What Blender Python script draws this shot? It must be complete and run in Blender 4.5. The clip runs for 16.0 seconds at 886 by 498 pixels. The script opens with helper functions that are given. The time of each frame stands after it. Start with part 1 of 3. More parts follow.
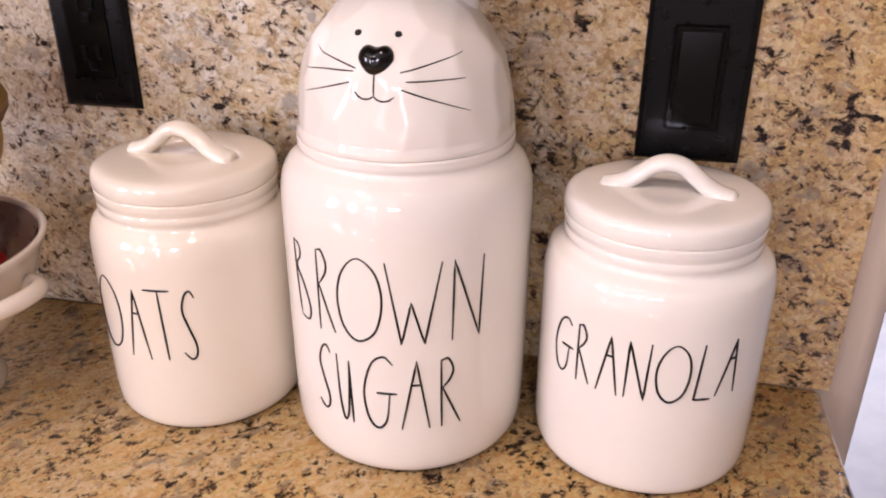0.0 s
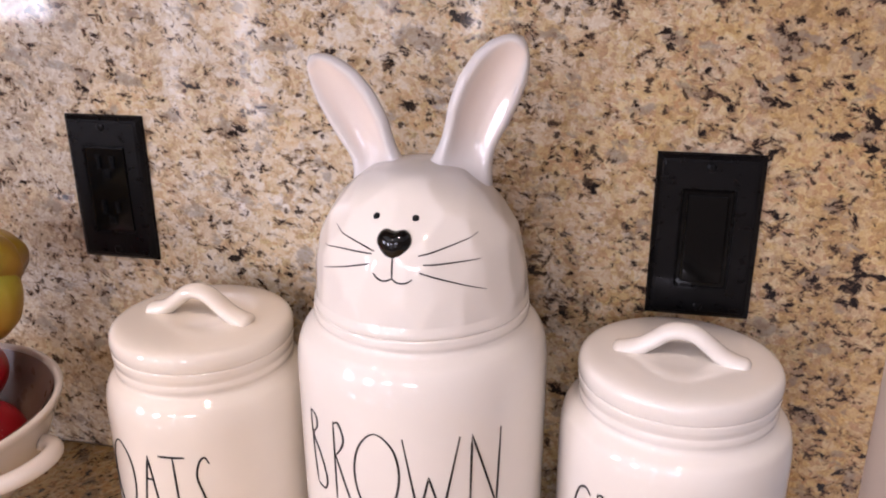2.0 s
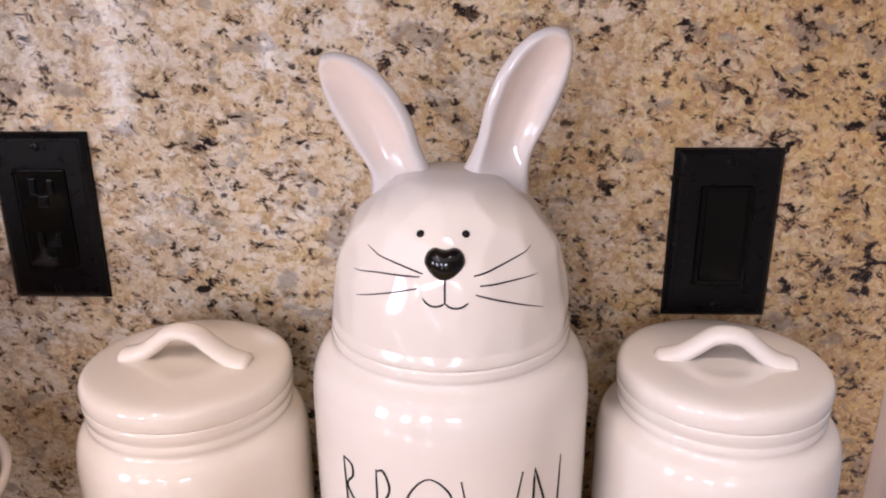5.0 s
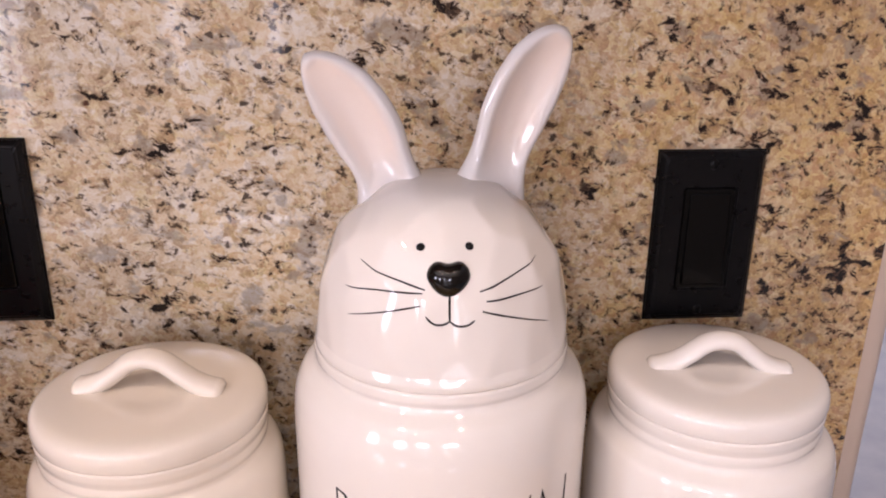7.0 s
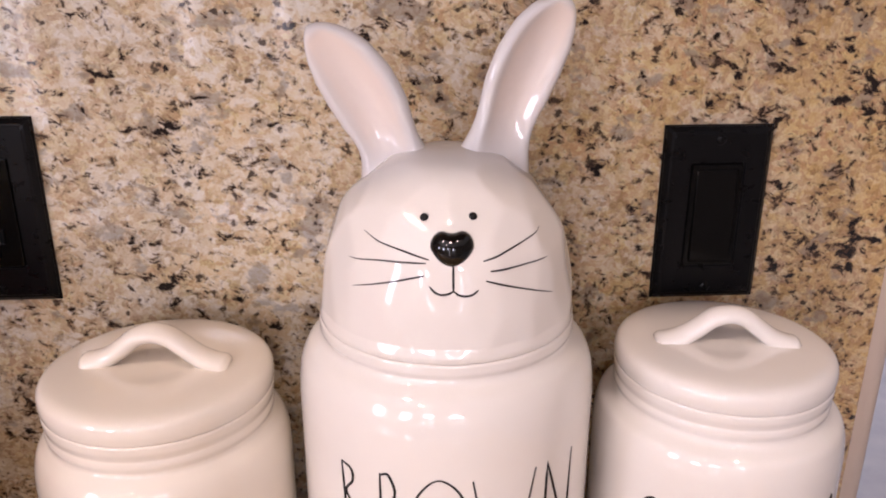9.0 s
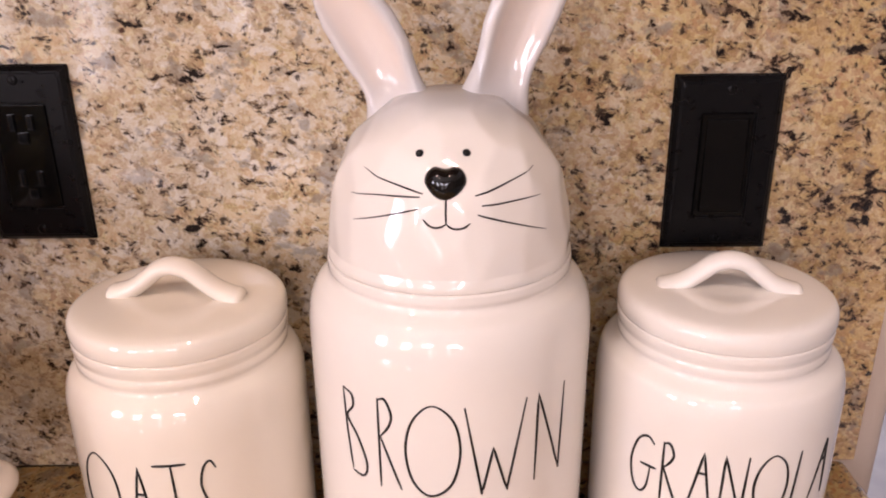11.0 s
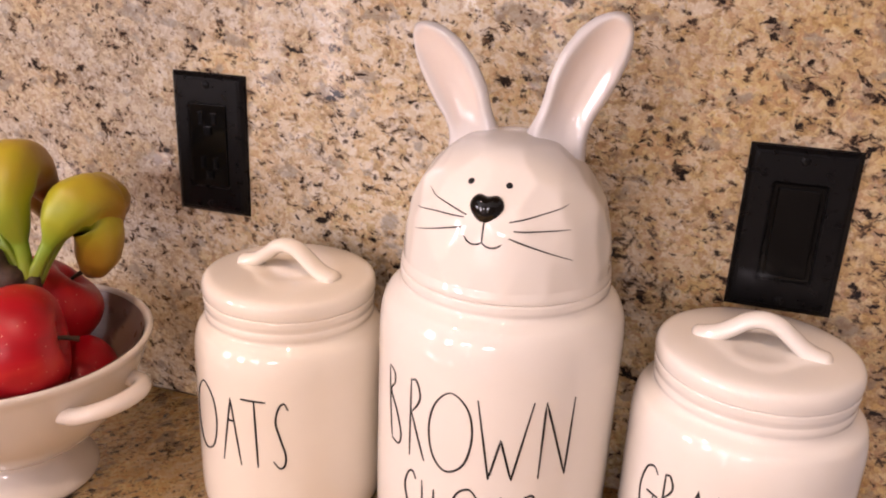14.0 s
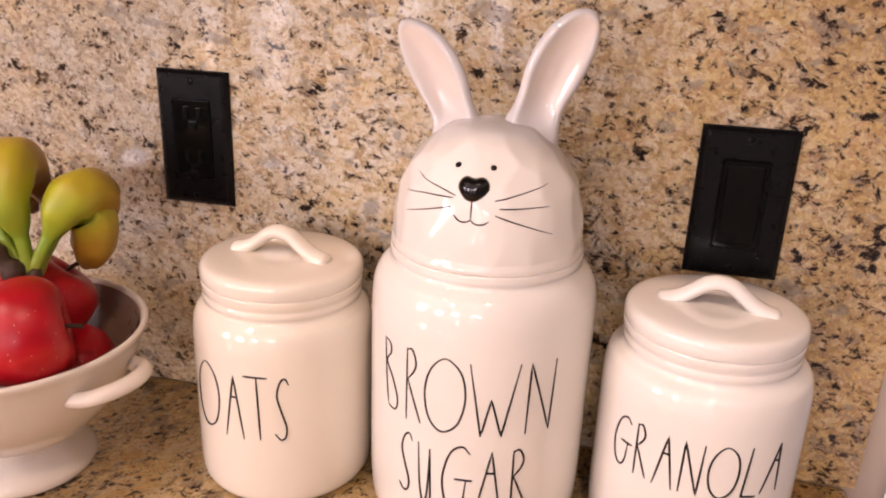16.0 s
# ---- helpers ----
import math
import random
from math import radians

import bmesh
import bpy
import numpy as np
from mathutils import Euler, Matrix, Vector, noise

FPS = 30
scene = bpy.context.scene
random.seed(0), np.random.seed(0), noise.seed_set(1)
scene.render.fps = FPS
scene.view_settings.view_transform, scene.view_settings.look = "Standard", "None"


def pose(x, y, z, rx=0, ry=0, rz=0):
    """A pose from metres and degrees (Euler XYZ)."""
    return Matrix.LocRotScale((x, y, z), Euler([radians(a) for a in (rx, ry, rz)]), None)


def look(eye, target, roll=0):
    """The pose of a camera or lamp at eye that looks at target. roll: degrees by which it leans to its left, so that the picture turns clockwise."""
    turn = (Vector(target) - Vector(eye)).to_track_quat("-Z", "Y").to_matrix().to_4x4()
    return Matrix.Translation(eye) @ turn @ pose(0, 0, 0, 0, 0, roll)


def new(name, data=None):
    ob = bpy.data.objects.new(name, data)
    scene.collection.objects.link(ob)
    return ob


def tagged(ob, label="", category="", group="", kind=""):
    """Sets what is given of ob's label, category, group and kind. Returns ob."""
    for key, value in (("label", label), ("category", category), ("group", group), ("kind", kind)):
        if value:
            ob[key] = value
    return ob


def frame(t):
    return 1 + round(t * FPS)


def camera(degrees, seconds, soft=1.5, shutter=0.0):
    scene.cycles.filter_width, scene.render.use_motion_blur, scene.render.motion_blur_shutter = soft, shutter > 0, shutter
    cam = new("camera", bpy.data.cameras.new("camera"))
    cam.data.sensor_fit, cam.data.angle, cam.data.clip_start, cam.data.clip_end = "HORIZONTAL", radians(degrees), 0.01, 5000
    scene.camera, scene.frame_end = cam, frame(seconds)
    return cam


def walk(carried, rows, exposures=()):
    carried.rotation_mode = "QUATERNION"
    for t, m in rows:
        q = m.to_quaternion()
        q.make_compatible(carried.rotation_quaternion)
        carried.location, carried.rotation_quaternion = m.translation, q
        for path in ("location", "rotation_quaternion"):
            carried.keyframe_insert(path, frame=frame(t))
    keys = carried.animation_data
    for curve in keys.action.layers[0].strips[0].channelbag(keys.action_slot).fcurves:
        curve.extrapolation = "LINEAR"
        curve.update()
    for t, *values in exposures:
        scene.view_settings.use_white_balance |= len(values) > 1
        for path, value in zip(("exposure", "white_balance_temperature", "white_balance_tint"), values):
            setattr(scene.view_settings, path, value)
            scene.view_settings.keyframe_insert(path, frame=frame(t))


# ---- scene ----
cam = camera(57.44, 16.0, soft=2.05)
PATH = [
    (0, (0.1107, -0.5504, 1.2622), (-0.0842, 0.3338, 0.8377), 0.15),
    (0.5, (0.1075, -0.5450, 1.2790), (-0.0930, 0.3528, 0.8869), -0.27),
    (1, (0.1043, -0.5413, 1.2942), (-0.0935, 0.3672, 0.9260), -0.05),
    (1.5, (0.1021, -0.5386, 1.3066), (-0.0967, 0.3753, 0.9527), -0.20),
    (2, (0.0990, -0.5378, 1.3169), (-0.1045, 0.3809, 0.9783), -0.35),
    (2.5, (0.0933, -0.5367, 1.3198), (-0.1055, 0.3860, 0.9894), -0.36),
    (3, (0.0829, -0.5312, 1.3214), (-0.0937, 0.3967, 0.9930), -0.13),
    (3.5, (0.0655, -0.5206, 1.3171), (-0.0755, 0.4110, 0.9821), 0.23),
    (4, (0.0448, -0.5136, 1.3159), (-0.0616, 0.4220, 0.9792), -0.17),
    (4.2, (0.0353, -0.5127, 1.3155), (-0.0531, 0.4245, 0.9781), -0.30),
    (6.3, (-0.0444, -0.4803, 1.3005), (0.0182, 0.4592, 0.9637), 0.61),
    (6.5, (-0.0440, -0.4774, 1.3013), (0.0329, 0.4557, 0.9501), 0.76),
    (7, (-0.0477, -0.4748, 1.3078), (0.0316, 0.4619, 0.9668), 0.58),
    (7.5, (-0.0475, -0.4765, 1.3101), (0.0285, 0.4621, 0.9735), 0.45),
    (8, (-0.0467, -0.4772, 1.3059), (0.0264, 0.4623, 0.9711), 0.24),
    (8.5, (-0.0457, -0.4782, 1.3004), (0.0231, 0.4603, 0.9621), 0.11),
    (9, (-0.0444, -0.4786, 1.2958), (0.0208, 0.4581, 0.9519), 0.02),
    (9.2, (-0.0455, -0.4786, 1.2922), (0.0221, 0.4584, 0.9492), 0.08),
    (11.3, (-0.0081, -0.5109, 1.2820), (-0.0419, 0.4154, 0.9068), -0.61),
    (11.5, (-0.0036, -0.5174, 1.2842), (-0.0568, 0.4067, 0.9059), -0.44),
    (12, (0.0156, -0.5314, 1.2929), (-0.1001, 0.3939, 0.9318), 0.38),
    (12.5, (0.0403, -0.5456, 1.3030), (-0.1270, 0.3780, 0.9581), 1.51),
    (13, (0.0643, -0.5581, 1.3050), (-0.1574, 0.3577, 0.9702), 2.06),
    (13.5, (0.0791, -0.5633, 1.3038), (-0.1821, 0.3410, 0.9662), 2.48),
    (14, (0.0860, -0.5589, 1.3035), (-0.1856, 0.3404, 0.9607), 2.68),
    (14.5, (0.0917, -0.5518, 1.3050), (-0.1883, 0.3438, 0.9593), 2.57),
    (15, (0.0955, -0.5560, 1.3053), (-0.1753, 0.3399, 0.9531), 2.29),
    (15.5, (0.0855, -0.5792, 1.3092), (-0.1545, 0.3251, 0.9561), 2.18),
    (16, (0.0685, -0.6097, 1.3093), (-0.1316, 0.3058, 0.9603), 2.33),
]
walk(cam, [(t, look(eye, target, roll)) for t, eye, target, roll in PATH],
     [(0.0, -0.01, 6150, 18), (1.5, -0.07, 5950, 17), (4.0, -0.17, 5900, 16), (6.5, -0.20, 6080, 18), (9.0, -0.21, 6150, 19), (11.5, -0.11, 6550, 21), (14.0, -0.05, 6850, 22), (16.0, -0.04, 6950, 23)])

# ---- light ----
WARM = (1.0, 0.77, 0.60)
DAY = (0.96, 0.92, 1.0)
COOL = (0.93, 0.90, 1.0)
scene.view_settings.exposure = 0.0

world = bpy.data.worlds.new("world")
world.use_nodes = True
scene.world = world
sky = world.node_tree.nodes.new("ShaderNodeTexSky")
sky.sky_type, sky.sun_disc = "NISHITA", False
sky.sun_elevation, sky.sun_rotation = radians(40), radians(200)
world.node_tree.links.new(sky.outputs[0], world.node_tree.nodes["Background"].inputs[0])
world.node_tree.nodes["Background"].inputs[1].default_value = 0.1

CEILING = 2.65
COUNTER = 0.911
BACK_Y = -3.25          # face of the window wall
HEAD = 2.10              # tops of the windows
# middle x, width, sill, gaps at both sides of the shade, top of the shade, watts behind the shade and over it
WINDOWS = [(-2.10, 0.55, 0.95, 0.004, 0.004, 1.22, 3.0, 29.0), (-0.975, 0.47, 0.50, 0.05, 0.12, 1.74, 10.0, 12.0), (0.165, 0.525, 0.85, 0.06, 0.06, 1.74, 9.0, 14.0)]
WEST, WEST_Y = -2.6, -2.10   # face of the west wall, middle of its window
CANS = [(0.28, -1.12, 12.5), (-0.92, -1.12, 15.0), (-0.92, -2.1, 9.0)]   # x, y, watts


def area(name, m, sx, sy, watts, colour, shape="RECTANGLE"):
    data = bpy.data.lights.new(name, "AREA")
    data.shape, data.size, data.size_y, data.energy, data.color = shape, sx, sy, watts, colour
    ob = new(name, data)
    ob.matrix_world = m
    return ob


WEST_WATTS, FAR_FILL_WATTS = 34.0, 90.0
for x, y, watts in CANS:
    area("can_lamp", pose(x, y, CEILING - 0.004), 0.11, 0.11, watts, WARM, "DISK")
for x, w, sill, _, _, shade, low, high in WINDOWS:
    area("window_light", pose(x, BACK_Y - 0.035, (sill + shade) / 2, 90, 0, 0), w, shade - sill, low, DAY)
    area("window_light", pose(x, BACK_Y - 0.035, (shade + HEAD) / 2, 90, 0, 0), w, HEAD - shade, high, DAY)
area("west_window_light", pose(WEST - 0.035, WEST_Y, 1.58, 90, 0, -90), 0.60, 0.90, WEST_WATTS, COOL)
# added fill from the next room, for its floor and the general light
area("far_room_fill", pose(1.3, 3.435, 1.5, 90, 0, 180), 1.2, 1.3, FAR_FILL_WATTS, COOL)

# ---- materials ----


class Nodes:
    """A material with its node tree and a few short cuts."""

    def __init__(self, name):
        self.mat = bpy.data.materials.new(name)
        self.mat.use_nodes = True
        self.tree = self.mat.node_tree
        self.bsdf = self.tree.nodes["Principled BSDF"]
        self.coord = self.add("ShaderNodeTexCoord").outputs["Object"]

    def add(self, kind):
        return self.tree.nodes.new(kind)

    def link(self, a, b):
        self.tree.links.new(a, b)

    def put(self, socket, value):
        if isinstance(value, bpy.types.NodeSocket):
            self.link(value, socket)
        elif isinstance(value, tuple) and len(value) == 3 and socket.type == "RGBA":
            socket.default_value = (*value, 1)
        else:
            socket.default_value = value

    def set(self, **values):
        for key, value in values.items():
            self.put(self.bsdf.inputs[key.replace("_", " ")], value)
        return self

    def mapped(self, scale=(1, 1, 1), turn=(0, 0, 0), shift=(0, 0, 0), source=None, kind="POINT"):
        n = self.add("ShaderNodeMapping")
        n.vector_type = kind
        self.link(source or self.coord, n.inputs[0])
        n.inputs["Scale"].default_value = scale
        n.inputs["Rotation"].default_value = [radians(a) for a in turn]
        n.inputs["Location"].default_value = shift
        return n.outputs[0]

    def noise(self, scale, detail=3, rough=0.55, distort=0.0, vector=None, out=0):
        n = self.add("ShaderNodeTexNoise")
        self.link(vector or self.coord, n.inputs["Vector"])
        n.inputs["Scale"].default_value, n.inputs["Detail"].default_value = scale, detail
        n.inputs["Roughness"].default_value, n.inputs["Distortion"].default_value = rough, distort
        return n.outputs[out]

    def cells(self, scale, vector=None, out="Color", rand=1.0, feature="F1"):
        n = self.add("ShaderNodeTexVoronoi")
        n.feature = feature
        self.link(vector or self.coord, n.inputs["Vector"])
        n.inputs["Scale"].default_value, n.inputs["Randomness"].default_value = scale, rand
        return n.outputs[out]

    def ramp(self, value, *stops):
        n = self.add("ShaderNodeValToRGB")
        self.link(value, n.inputs[0])
        while len(n.color_ramp.elements) < len(stops):
            n.color_ramp.elements.new(0.5)
        for e, (p, c) in zip(n.color_ramp.elements, stops):
            e.position = p
            e.color = (c, c, c, 1) if isinstance(c, (int, float)) else (*c, 1)
        return n.outputs[0]

    def mix(self, factor, a, b, mode="MIX"):
        n = self.add("ShaderNodeMix")
        n.data_type, n.blend_type = "RGBA", mode
        self.put(n.inputs[0], factor)
        self.put(n.inputs[6], a)
        self.put(n.inputs[7], b)
        return n.outputs[2]

    def math(self, op, a, b=0.0):
        n = self.add("ShaderNodeMath")
        n.operation = op
        self.put(n.inputs[0], a)
        self.put(n.inputs[1], b)
        return n.outputs[0]

    def bump(self, height, strength, distance=0.001):
        n = self.add("ShaderNodeBump")
        self.link(height, n.inputs["Height"])
        n.inputs["Strength"].default_value, n.inputs["Distance"].default_value = strength, distance
        self.link(n.outputs[0], self.bsdf.inputs["Normal"])
        return self


def granite(name, gold, turn, dark, fine):
    """Polished granite; gold: how ochre it is; turn: the way its streaks run; dark: how much black mica;
    fine: how small its flecks are."""
    n = Nodes(name)
    warp = n.noise(80, 3, out=1)
    wob = n.add("ShaderNodeVectorMath")
    wob.operation = "MULTIPLY_ADD"
    n.link(warp, wob.inputs[0])
    wob.inputs[1].default_value = (0.006, 0.006, 0.006)
    n.link(n.coord, wob.inputs[2])
    p = n.mapped((1.1, 1, 1.0), turn, source=wob.outputs[0], kind="TEXTURE")
    q = n.mapped((1.35, 1, 0.95), turn, (3, 1, 7), source=wob.outputs[0], kind="TEXTURE")
    # cream feldspar, whitish quartz and ochre stains, with ragged borders
    cream = n.mix(n.ramp(n.noise(95, 4, 0.62, 0.2, p), (0.42, 0.0), (0.58, 1.0)), (0.75, 0.655, 0.50), (0.61, 0.485, 0.315))
    col = n.mix(n.ramp(n.noise(62, 4, 0.62, 0.2, q), (0.49, 0.0), (0.55, 0.92)), cream, (0.80, 0.765, 0.67))
    col = n.mix(n.ramp(n.noise(105, 3, 0.6, 0.3, p), (0.555, 0.0), (0.62, 0.66)), col, (0.38, 0.255, 0.12))
    # broad drifts: greyer at one end, browner at the other
    axis = n.add("ShaderNodeSeparateXYZ")
    n.link(n.coord, axis.inputs[0])
    drift = n.math("ADD", axis.outputs[0], n.math("MULTIPLY", n.noise(9, 3), 0.30))
    # the grey end also has the wall's shade put into its colour
    grey = n.ramp(n.math("ADD", drift, 0.5), (0.30, 0.50), (0.50, 0.0))
    brown = n.ramp(n.math("ADD", drift, 0.5), (0.58, 0.0), (0.88, 0.70))
    col = n.mix(grey, col, (0.35, 0.35, 0.352))
    col = n.mix(brown, col, (0.46, 0.275, 0.098))
    broad = n.ramp(n.noise(13, 3, 0.55, 0.3), (0.46, 0.0), (0.66, 0.24))
    col = n.mix(n.math("ADD", broad, gold), col, (0.90, 0.615, 0.245))
    grain = n.add("ShaderNodeSeparateColor")
    n.link(n.cells(330, p), grain.inputs[0])
    col = n.mix(0.60, col, n.ramp(grain.outputs[0], (0.0, 0.28), (0.5, 0.52), (1.0, 0.74)), "OVERLAY")
    col = n.mix(0.40, col, n.ramp(n.noise(600, 3, 0.7), (0.3, 0.22), (0.7, 0.76)), "OVERLAY")
    # grey smoky patches
    col = n.mix(n.ramp(n.noise(58, 4, 0.6, 0.3, q), (0.56, 0.0), (0.63, 0.58)), col, (0.27, 0.24, 0.215))
    # black mica in loose ragged clusters, each with a rusty halo
    cluster = n.ramp(n.noise(34, 3, 0.6, 0.4, q), (0.40, 0.0), (0.66, 1.0))
    mica = n.math("ADD", n.noise(115 * fine, 5, 0.68, 0.5, q), n.math("MULTIPLY", cluster, n.math("ADD", n.math("MULTIPLY", brown, 0.06), 0.10 + dark)))
    col = n.mix(n.ramp(mica, (0.580, 0.0), (0.665, 0.60)), col, (0.27, 0.165, 0.085))
    col = n.mix(n.ramp(mica, (0.645, 0.0), (0.680, 0.85)), col, (0.075, 0.048, 0.038))
    col = n.mix(n.ramp(mica, (0.672, 0.0), (0.698, 0.97)), col, (0.018, 0.014, 0.013))
    flecks = n.math("ADD", n.noise(165 * fine, 4, 0.58, 0.15, p), n.math("MULTIPLY", n.noise(60, 3, 0.6, 0.2, q), 0.20 + dark))
    col = n.mix(n.ramp(flecks, (0.665, 0.0), (0.735, 0.55)), col, (0.24, 0.145, 0.08))
    col = n.mix(n.ramp(flecks, (0.722, 0.0), (0.765, 0.85)), col, (0.040, 0.028, 0.022))
    specks = n.noise(330 * fine, 3, 0.6, 0.2, p)
    col = n.mix(n.ramp(specks, (0.690, 0.0), (0.730, 0.75)), col, (0.060, 0.038, 0.028))
    # slanting slivers of dark mineral
    r = n.mapped((2.6, 1, 0.75), (turn[0], turn[1] + 24, turn[2] + 24), (5, 2, 1), source=wob.outputs[0], kind="TEXTURE")
    slivers = n.math("ADD", n.noise(185 * fine, 4, 0.62, 0.35, r), n.math("MULTIPLY", cluster, 0.07))
    col = n.mix(n.ramp(slivers, (0.655, 0.0), (0.700, 0.55)), col, (0.22, 0.125, 0.075))
    col = n.mix(n.ramp(slivers, (0.700, 0.0), (0.722, 0.93)), col, (0.024, 0.016, 0.014))
    # garnet spots
    sep = n.add("ShaderNodeSeparateColor")
    n.link(n.cells(95, p), sep.inputs[0])
    few = n.ramp(sep.outputs[1], (0.915, 0.0), (0.92, 0.92))
    near = n.ramp(n.math("ADD", n.cells(95, p, "Distance"), n.math("MULTIPLY", n.noise(500, 3), 0.22)), (0.32, 1.0), (0.42, 0.0))
    col = n.mix(n.math("MULTIPLY", few, near), col, (0.060, 0.018, 0.014))
    n.set(Base_Color=col, Roughness=n.ramp(n.noise(40), (0.3, 0.05), (0.7, 0.10)), Specular_IOR_Level=0.5)
    n.bump(n.noise(9, 2), 0.04, 0.004)
    return n.mat


def ceramic(name, colour, rough=0.035):
    n = Nodes(name)
    tone = n.mix(n.ramp(n.noise(18, 3), (0.35, 0.0), (0.7, 1.0)), colour, tuple(c * 0.965 for c in colour))
    n.set(Base_Color=tone, Roughness=n.ramp(n.noise(60, 2), (0.3, rough * 0.8), (0.7, rough * 1.3)))
    n.set(Specular_IOR_Level=0.55 if rough < 0.1 else 0.3, Coat_Weight=0.35 if rough < 0.1 else 0.0, Coat_Roughness=0.02)
    n.bump(n.noise(40, 2), 0.06, 0.003)
    return n.mat


def glazed_ear():
    n = Nodes("pink_glazed_ear")
    a = n.add("ShaderNodeAttribute")
    a.attribute_name = "glaze"
    n.set(Base_Color=n.mix(a.outputs["Fac"], (0.81, 0.776, 0.732), (0.93, 0.815, 0.715)), Roughness=0.045)
    n.bump(n.noise(60, 2), 0.05, 0.002)
    return n.mat


def plain(name, colour, rough, metal=0.0, spread=0.12, scale=30.0, relief=0.05, coat=0.0, shine=0.5):
    n = Nodes(name)
    n.set(Specular_IOR_Level=shine)
    f = n.ramp(n.noise(scale, 4), (0.3, 0.0), (0.7, 1.0))
    n.set(Base_Color=n.mix(f, colour, tuple(c * (1 - spread) for c in colour)), Metallic=metal, Coat_Weight=coat)
    n.set(Roughness=n.ramp(n.noise(scale * 2.3, 3), (0.3, rough * 0.85), (0.7, min(1, rough * 1.15))))
    n.bump(n.noise(scale * 8, 3), relief, 0.0006)
    return n.mat


def apple_skin():
    n = Nodes("apple_skin")
    streak = n.noise(26, 4, 0.6, 0.3, n.mapped((1, 1, 0.18)))
    col = n.ramp(streak, (0.28, (0.27, 0.003, 0.008)), (0.55, (0.43, 0.006, 0.014)), (0.75, (0.50, 0.03, 0.022)))
    dots = n.ramp(n.cells(240, None, "Distance"), (0.07, 1.0), (0.13, 0.0))
    sep = n.add("ShaderNodeSeparateColor")
    n.link(n.cells(240), sep.inputs[0])
    dots = n.math("MULTIPLY", dots, n.ramp(sep.outputs[0], (0.55, 0.0), (0.6, 0.8)))
    n.set(Base_Color=n.mix(dots, col, (0.75, 0.42, 0.30)), Roughness=n.ramp(n.noise(50), (0.3, 0.30), (0.7, 0.44)), Specular_IOR_Level=0.35)
    n.bump(n.noise(35, 3), 0.08, 0.002)
    return n.mat


def banana_skin():
    n = Nodes("banana_skin")
    a = n.add("ShaderNodeAttribute")
    a.attribute_name = "along"
    wave = n.math("ADD", a.outputs["Fac"], n.math("MULTIPLY", n.math("SUBTRACT", n.noise(30, 3), 0.5), 0.35))
    col = n.ramp(wave, (0.0, (0.24, 0.30, 0.025)), (0.25, (0.19, 0.30, 0.02)), (0.46, (0.34, 0.37, 0.02)), (0.60, (0.42, 0.33, 0.02)), (0.78, (0.34, 0.17, 0.014)), (1.0, (0.12, 0.06, 0.015)))
    spots = n.ramp(n.noise(70, 4, 0.6, 0.5), (0.64, 0.0), (0.74, 0.7))
    n.set(Base_Color=n.mix(spots, col, (0.10, 0.055, 0.02)), Roughness=0.42)
    n.bump(n.noise(120, 3), 0.08, 0.001)
    return n.mat


def shade_cloth():
    n = Nodes("shade_cloth")
    weave = n.ramp(n.noise(400, 2, vector=n.mapped((1, 1, 0.2))), (0.3, 0.0), (0.7, 1.0))
    n.set(Base_Color=n.mix(weave, (0.60, 0.57, 0.52), (0.52, 0.49, 0.45)), Roughness=0.9)
    t = n.add("ShaderNodeBsdfTranslucent")
    t.inputs[0].default_value = (0.55, 0.52, 0.47, 1)
    m = n.add("ShaderNodeMixShader")
    m.inputs[0].default_value = 0.07
    n.link(n.bsdf.outputs[0], m.inputs[1])
    n.link(t.outputs[0], m.inputs[2])
    n.link(m.outputs[0], n.tree.nodes["Material Output"].inputs[0])
    return n.mat


def glass():
    n = Nodes("window_glass")
    n.set(Base_Color=(1.0, 1.0, 1.0), Roughness=0.0, Transmission_Weight=1.0, IOR=1.45)
    return n.mat


def glowing(name, colour, strength):
    n = Nodes(name)
    n.set(Base_Color=colour, Emission_Color=colour, Emission_Strength=strength)
    return n.mat


def floor_tile():
    n = Nodes("grey_floor")
    col = n.mix(n.ramp(n.noise(6, 4), (0.35, 0.0), (0.68, 1.0)), (0.30, 0.30, 0.32), (0.40, 0.39, 0.39))
    n.set(Base_Color=col, Roughness=0.45)
    n.bump(n.noise(60, 4), 0.1, 0.001)
    return n.mat


GRANITE = granite("granite", 0.16, (0, 12, 0), 0.0, 1.0)
GOLD_GRANITE = granite("golden_granite", 0.60, (0, 0, 58), 0.012, 1.15)
CERAMIC = ceramic("white_glazed_ceramic", (0.80, 0.768, 0.716))
# creamier, slightly darker tone than CERAMIC, for the OATS canister
CREAMIER = ceramic("creamier_glazed_ceramic", (0.785, 0.722, 0.622))
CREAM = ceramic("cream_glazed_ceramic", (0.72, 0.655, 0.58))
# inner surface of the bowl, darker and browner than CREAM
INSIDE = ceramic("dark_tan_inside", (0.25, 0.155, 0.11), 0.3)
EAR = glazed_ear()
INK = plain("black_glaze_line", (0.006, 0.0055, 0.0055), 0.35, shine=0.2)
NOSE = plain("black_glaze", (0.004, 0.004, 0.004), 0.05, relief=0.01)
BRONZE = plain("black_bronze", (0.0060, 0.0057, 0.0061), 0.30, 0.0, 0.25, 60, 0.04, 0.0, 0.19)
PLASTIC = plain("black_plastic", (0.004, 0.004, 0.004), 0.14, 0.0, 0.1, 40, 0.01, 0.0, 0.25)
# lighter black, for the glint along the outlet's slot edges
SLOT_EDGE = plain("edge_glint_plastic", (0.010, 0.010, 0.011), 0.22, 0.0, 0.1, 60, 0.01, 0.0, 0.5)
